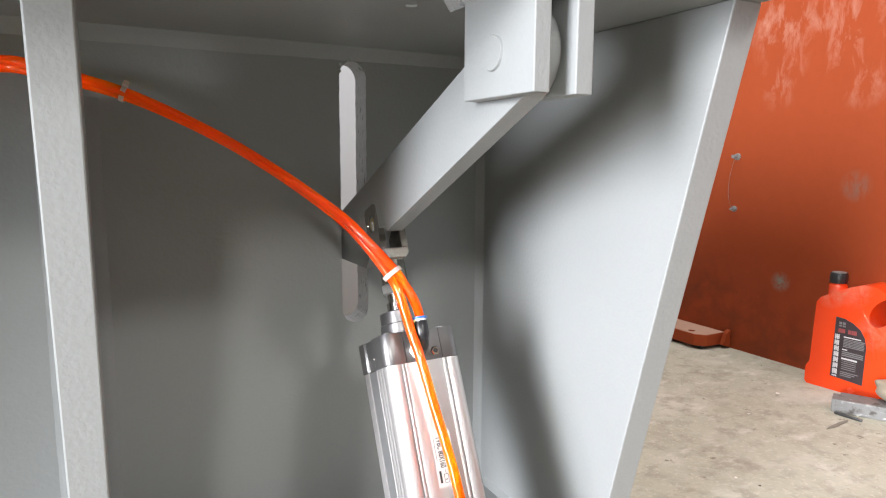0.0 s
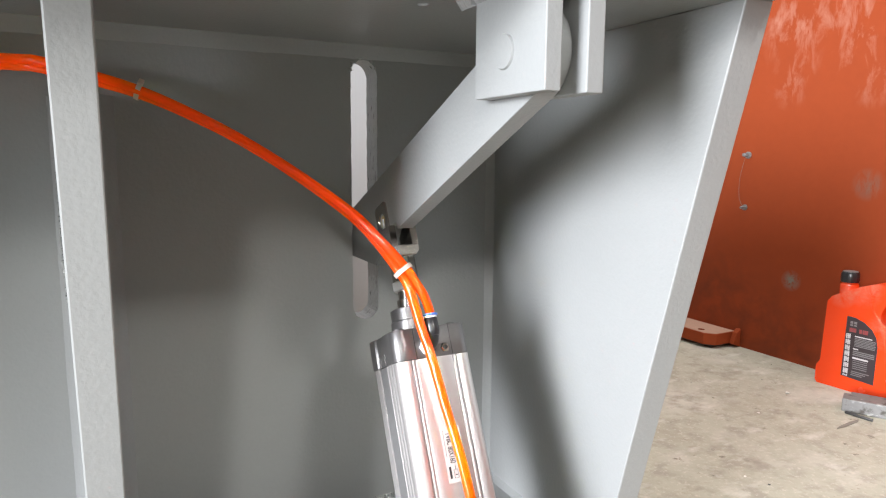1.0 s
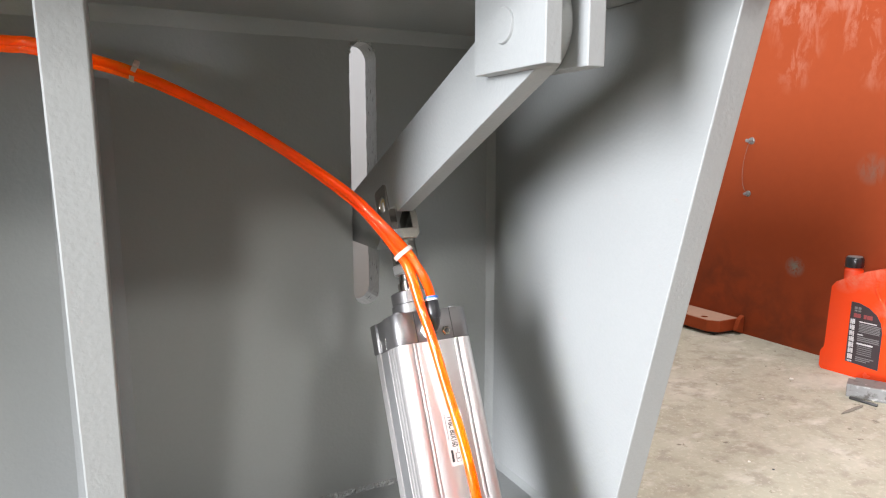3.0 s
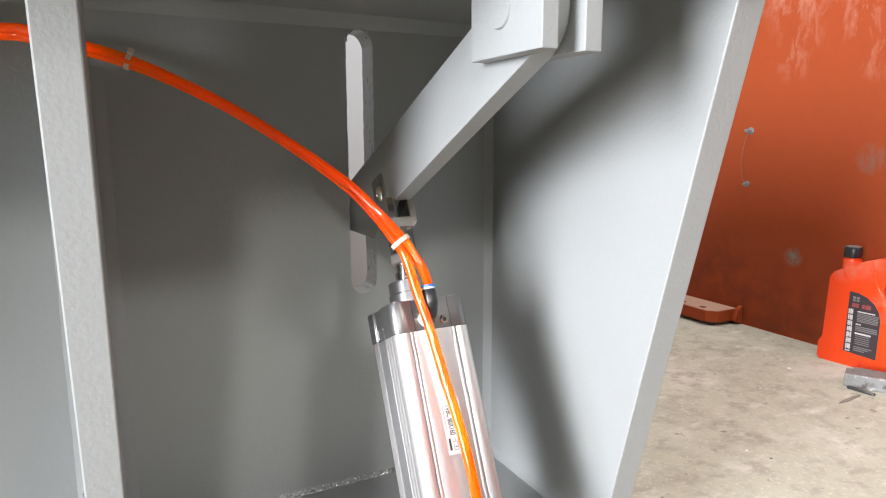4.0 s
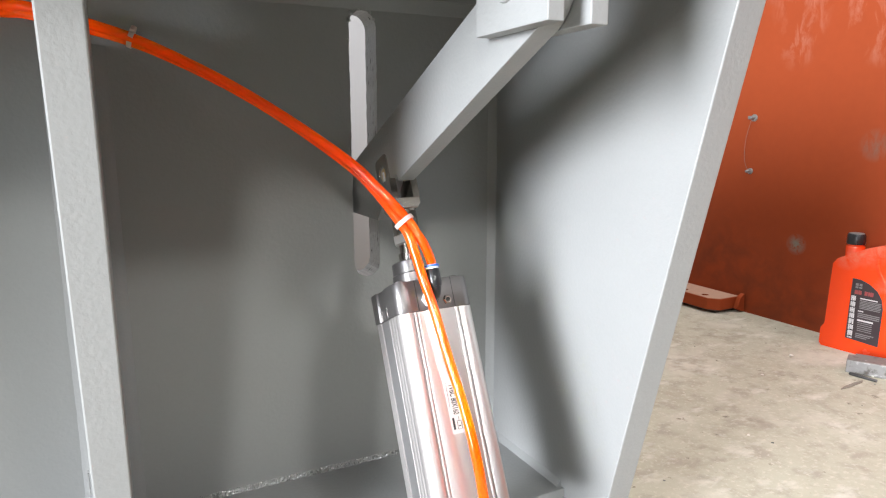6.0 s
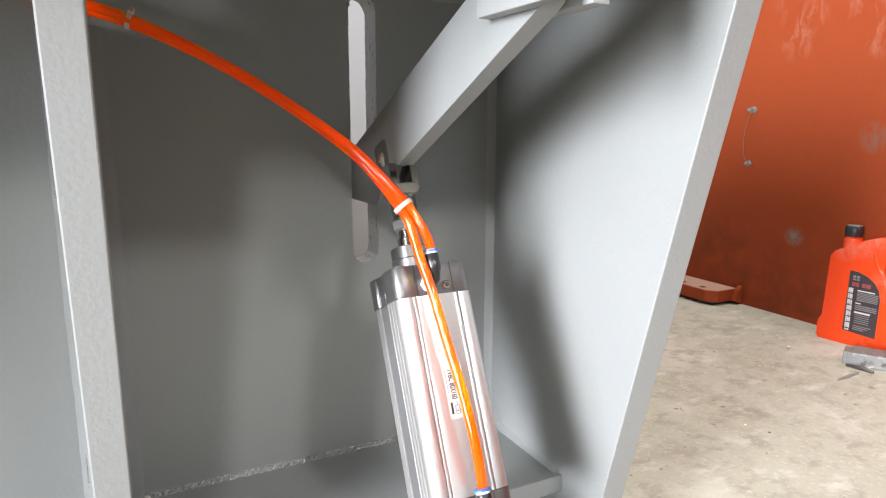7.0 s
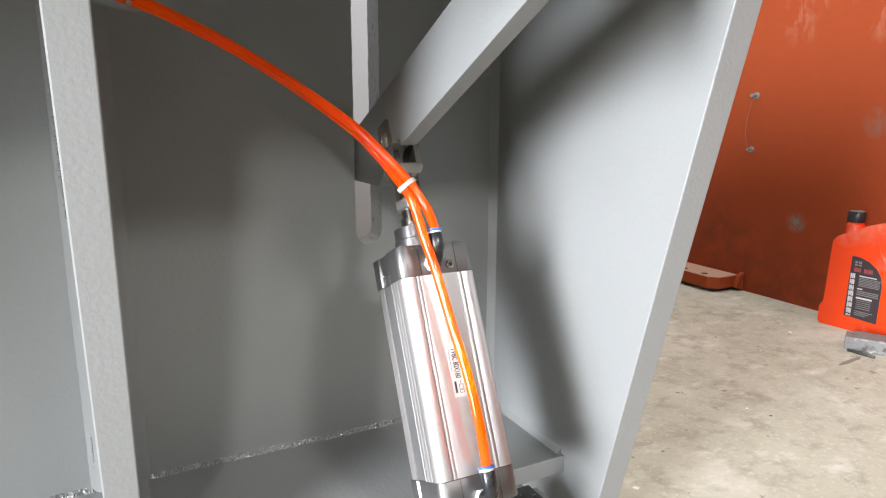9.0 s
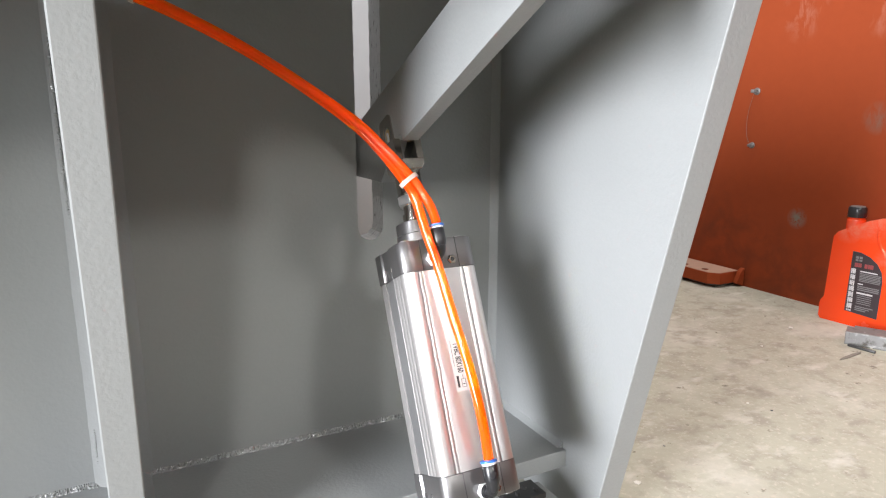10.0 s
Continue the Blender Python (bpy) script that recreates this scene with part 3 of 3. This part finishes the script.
tagged(hose_a, "glossy orange air hose running to the upper fitting of the cylinder", "hose", "air hoses")
hose_b = part("air_hose", tube(smooth_path(beside(-1) + [Vector(p) for p in LOWER]), 0.0051), HOSE, smooth=True)
tagged(hose_b, "glossy orange air hose running to the lower fitting of the cylinder", "hose", "air hoses")


def cable_tie(centre, along, across, tilt, label):
    """A nylon strap round both hoses with its lock block."""
    c, d = Vector(centre), Vector(along).normalized()
    s = Vector(across)
    s = (s - d * s.dot(d)).normalized()
    u = d.cross(s)
    ob = thing("cable_tie", label, "cable tie", c, "cable ties")
    bm = bmesh.new()
    rings = []
    for i in range(28):
        a = 2 * math.pi * i / 28
        p = s * 0.0112 * math.cos(a) + u * 0.0064 * math.sin(a)
        q = p * 0.90
        rings.append([bm.verts.new(w + d * k) for w in (q, p) for k in (-0.0024, 0.0024)])
    for i in range(28):
        a, b = rings[i], rings[(i + 1) % 28]
        for j, k in ((0, 1), (1, 3), (3, 2), (2, 0)):
            bm.faces.new((a[j], a[k], b[k], b[j]))
    part("strap", bm, TIE, ob, smooth=True)
    head = box(-0.0032, 0.0032, -0.003, 0.003, -0.0026, 0.0026, 0.0008)
    head.transform(Matrix((s, u, d)).transposed().to_4x4())
    bmesh.ops.translate(head, verts=head.verts, vec=s * 0.011 * tilt - u * 0.004)
    part("lock_head", head, TIE, ob)


cable_tie((0.0322, 0.747, 0.6433), (0.042, -0.007, -0.018), (0.0004, -0.0041, 0.0024), 1, "white nylon cable tie round both orange hoses near the side plate")
cable_tie((0.2722, 0.6209, 0.4596), (0.020, -0.022, -0.031), (0.0082, -0.0012, 0.0056), 0.3, "crumpled white nylon cable tie round both orange hoses above the cylinder")

# Foot bracket under the cylinder
foot = thing("foot_bracket", "dark oiled steel hinge bracket bolted under the cylinder", "bracket", (0.294, 0.525, 0.0))
part("base_block", box(0.030, 0.156, 0.050, 0.094, 0.0, 0.065, 0.002), PAINT, foot)
part("mount_plate", box(0.090, 0.142, 0.058, 0.092, 0.0652, 0.0725, 0.001), DARKSTEEL, foot)
for x, y in ((0.108, 0.070), (0.122, 0.077), (0.133, 0.068)):
    part("bolt_head", lathe([(0.0034, 0.0725), (0.0034, 0.0750), (0.0028, 0.0757)], Matrix.Translation((x, y, 0)), 6), DARKSTEEL, foot)
for sx in (-1, 1):
    part("hinge_ear", box(sx * 0.030 - 0.008, sx * 0.030 + 0.008, -0.02, 0.036, 0.0, 0.105, 0.003), DARKSTEEL, foot)

# Anchor plate at the foot of the red wall
anchor = thing("anchor_plate", "dusty red steel anchor plate with holes at the wall foot", "anchor plate", (1.66, 1.425, 0.0))
holes = [arc(-0.025, y, 0.011, 360, 15, 23) for y in (-0.035, 0.045)]
part("plate", prism([(-0.055, -0.070), (-0.030, -0.098), (0.058, -0.098), (0.058, 0.25), (-0.055, 0.25)], 0.012, 0.046, "z", holes), RED, anchor)
part("dusty_top", prism([(-0.050, -0.068), (-0.028, -0.094), (0.052, -0.094), (0.052, 0.25), (-0.050, 0.25)], 0.0462, 0.0470, "z", holes), DUST, anchor)
part("end_rib", prism([(0.026, 0.012), (0.058, 0.0), (0.058, 0.058), (0.050, 0.054), (0.040, 0.046)], -0.114, -0.0985, "y", round_=0.002), RED, anchor)
part("shim", box(-0.03, 0.055, -0.08, 0.24, 0.0, 0.0118), DARKSTEEL, anchor)

# Marks on the red wall
for name, y, z, r, label in (("bolt_stub", 1.33, 0.589, 0.0105, "rusty bolt stub on the red wall"), ("wire_stub", 1.33, 0.432, 0.009, "small pale bolt with a bent wire on the red wall")):
    stub = thing(name, label, "bolt", (WALL_X, y, z))
    turn = Matrix.Rotation(radians(-90), 4, "Y")
    part("washer", lathe([(r, 0.0), (r, 0.003), (r * 0.85, 0.004)], turn, 20), RUST, stub)
    part("shank", lathe([(r * 0.5, 0.003), (r * 0.5, 0.017), (r * 0.35, 0.020)], turn, 12), RUST, stub)
    wire = [(-0.012, 0.0, 0.004), (-0.013, 0.010, 0.022), (-0.011, 0.017, 0.050), (-0.010, 0.017, 0.090), (-0.010, 0.010, 0.125), (-0.012, 0.001, 0.152)]
    if r < 0.01:
        part("wire", tube(smooth_path(wire, 5), 0.0004, 6), WOOD, stub)
    else:
        part("lug", box(-0.008, -0.001, 0.006, 0.018, -0.004, 0.006, 0.002), RUST, stub)


# Oil can by the wall: u to the front along the wall, z up
can = thing("oil_can", "orange-red plastic oil can with black cap and dark label", "oil can", (1.625, 1.000, 0.0))
can.rotation_euler = (0, 0, radians(4))
body_outline = ([(0.0, 0.008), (0.006, 0.0), (-0.196, 0.0), (-0.203, 0.008), (-0.205, 0.19), (-0.196, 0.235), (-0.175, 0.262), (-0.145, 0.278), (-0.115, 0.2805),
                 (-0.085, 0.270), (-0.045, 0.250), (-0.016, 0.234), (-0.006, 0.220), (-0.004, 0.170), (-0.0005, 0.066), (0.0005, 0.060), (0.008, 0.048), (0.009, 0.040)])
body_outline = [(0.003, 0.0), (-0.196, 0.0), *body_outline[3:], (0.009, 0.008)]
grip = [(-0.161 + 0.026 * math.cos(a) - 0.012 * math.sin(a), 0.218 + 0.036 * math.sin(a)) for a in [-i * math.pi / 10 for i in range(20)]]
can_bm = prism(body_outline, 0.0, 0.094, "x", [grip])
bevel(can_bm, 0.011, 4, 50)
body = part("can_body", can_bm, CANRED, can, smooth=True)
dish = [(-0.118, 0.268), (-0.108, 0.245), (-0.114, 0.215), (-0.128, 0.190), (-0.143, 0.150), (-0.152, 0.100)]
part("grip_dish", tube(smooth_path([(0.001, y - 0.002, z) for y, z in dish], 6), 0.004, 8), CANRED, body, smooth=True)
part("neck", lathe([(0.021, 0.235), (0.021, 0.268), (0.017, 0.272), (0.017, 0.278)], Matrix.Translation((0.040, -0.036, -0.004)), 32), CANRED, can, smooth=True)
cap_part = part("screw_cap", lathe([(0.0200, 0.274), (0.0212, 0.276), (0.0205, 0.296), (0.0185, 0.3005)], Matrix.Translation((0.040, -0.036, -0.004)), 40), BLACK, can, "black ribbed screw cap", smooth=True)
part("cap_top", lathe([(0.0165, 0.3003), (0.0165, 0.3018)], Matrix.Translation((0.040, -0.036, -0.004)), 32), DIMINK, cap_part)
lab = part("front_label", prism([(-0.042, 0.037), (-0.138, 0.032), (-0.140, 0.127), (-0.134, 0.150), (-0.120, 0.168), (-0.097, 0.182), (-0.070, 0.190), (-0.046, 0.191)],
                                -0.0009, 0.0005, "x"), CANLABEL, can, "dark printed label with pale bars")
lab.scale, lab.location = (1, 0.80, 1), (0, -0.021, 0)
rng = random.Random(3)


def bar(y0, y1, z0, z1, mat):
    part("print_bar", box(-0.0014, -0.0008, -y1 - 0.012, -y0 - 0.012, z0 + 0.002, z1 + 0.002), mat, lab)


for i in range(7):
    z = 0.146 - i * 0.0148
    for j in range(3):
        w = rng.uniform(0.003, 0.0045)
        bar(0.036 + j * 0.0050, 0.036 + j * 0.0050 + w, z - 0.0140 + rng.uniform(0, 0.002), z - rng.uniform(0, 0.001), PALEINK)
    bar(0.036, 0.0495, z - 0.0075, z - 0.0050, PALEINK)
for y in (0.036, 0.041, 0.046):
    bar(y, y + 0.0035, 0.044, 0.0475, PALEINK)
    bar(y, y + 0.0035, 0.037, 0.0405, PALEINK)
for y in (0.045, 0.056):
    bar(y, y + 0.008, 0.172, 0.178, DIMINK)
    bar(y, y + 0.008, 0.166, 0.170, DIMINK)
for y, w in ((0.044, 0.010), (0.055, 0.009), (0.073, 0.008), (0.083, 0.004), (0.088, 0.010)):
    bar(y, y + w, 0.151, 0.161, PINKINK)
bar(0.062, 0.112, 0.1405, 0.1430, PALEINK)
for i in range(6):
    bar(0.062, 0.1235 - (i % 3) * 0.001, 0.1355 - i * 0.0038, 0.1375 - i * 0.0038, DIMINK)
bar(0.060, 0.075, 0.1085, 0.1110, PALEINK)
for i in range(3):
    bar(0.060, 0.122, 0.1025 - i * 0.0045, 0.1050 - i * 0.0045, DIMINK)
bar(0.060, 0.106, 0.0845, 0.0885, PALEINK)
for i in range(5):
    bar(0.062, 0.104, 0.0795 - i * 0.0050, 0.0812 - i * 0.0050, DIMINK)
for i in range(3):
    bar(0.060, 0.112 - i * 0.010, 0.0510 - i * 0.0045, 0.0530 - i * 0.0045, DIMINK)

# Odds and ends on the floor
offcut = thing("steel_offcut", "scratched grey steel bar offcut lying on the floor by the can", "steel bar", (1.4864, 0.8536, 0.0))
offcut.rotation_euler = (0, 0, radians(-63))
off_bm = prism([(0.0, 0.0), (0.17, 0.0), (0.17, 0.062), (0.014, 0.062), (0.014, 0.046), (0.0, 0.046)], 0.0, 0.031, "z")
bevel(off_bm, 0.0012, 1, 50)
part("bar", off_bm, RUST, offcut)
pin = part("short_rod", lathe([(0.0030, 0.0), (0.0034, 0.001), (0.0034, 0.057), (0.0030, 0.058)],
                              Matrix.Translation((1.4790, 0.8400, 0.0034)) @ Matrix.Rotation(radians(-84), 4, "Z") @ Matrix.Rotation(radians(90), 4, "Y"), 14), DARKSTEEL, smooth=True)
tagged(pin, "short black steel rod on the concrete floor", "rod")
sliver = part("wood_splinter", prism([(0, 0), (0.028, -0.004), (0.082, -0.003), (0.092, 0.001), (0.060, 0.004), (0.020, 0.003)], 0.0005, 0.004, "z", round_=0.0006), WOOD)
sliver.location, sliver.rotation_euler = (1.372, 0.793, 0), (0, 0, radians(4))
tagged(sliver, "thin grey wood splinter on the concrete floor", "splinter")

# Folded work glove on the offcut
glove_bm = bmesh.new()
bmesh.ops.create_icosphere(glove_bm, subdivisions=4, radius=1.0)
for v in glove_bm.verts:
    c = v.co.copy()
    ridge = noise.fractal(c * 1.7, 0.9, 2.1, 4) * 0.10 + 0.05 * math.sin(c.x * 5 + c.z * 7 + 1.5 * c.y)
    v.co = Vector((c.x * 0.040, c.y * 0.072, c.z * 0.030)) * (1 + ridge)
    v.co.z = max(v.co.z, -0.0265)
glove = part("work_glove", glove_bm, CLOTH, smooth=True)
glove.matrix_world = pose(1.582, 0.751, 0.0575, 0, 0, -25)
tagged(glove, "crumpled dirty beige cotton work glove lying on the steel bar", "glove")

rng = random.Random(11)


def pebble(x, y, r, mat, label, seed):
    bm = bmesh.new()
    bmesh.ops.create_icosphere(bm, subdivisions=1, radius=r)
    q = random.Random(seed)
    for v in bm.verts:
        v.co = Vector((v.co.x * 1.3, v.co.y, v.co.z * 0.45)) * q.uniform(0.7, 1.2)
    low = min(v.co.z for v in bm.verts)
    ob = part("paint_chip", bm, mat)
    ob.matrix_world = pose(x, y, -low, 0, 0, q.uniform(0, 180))
    return tagged(ob, label, "chip", "chips on the floor")


for i, (x, y, r) in enumerate(((1.474, 0.980, 0.0055), (0.638, 0.633, 0.0045), (1.51, 0.805, 0.003), (1.30, 0.93, 0.003), (1.01, 0.74, 0.003))):
    pebble(x, y, r, CHIP, "tiny pale chip on the concrete floor", i)
for i in range(26):
    pebble(rng.uniform(0.75, 1.65), rng.uniform(0.62, 1.5), rng.uniform(0.0012, 0.0026), rng.choice((WOOD, RUST, DARKSTEEL)), "tiny dark crumb on the concrete floor", 50 + i)
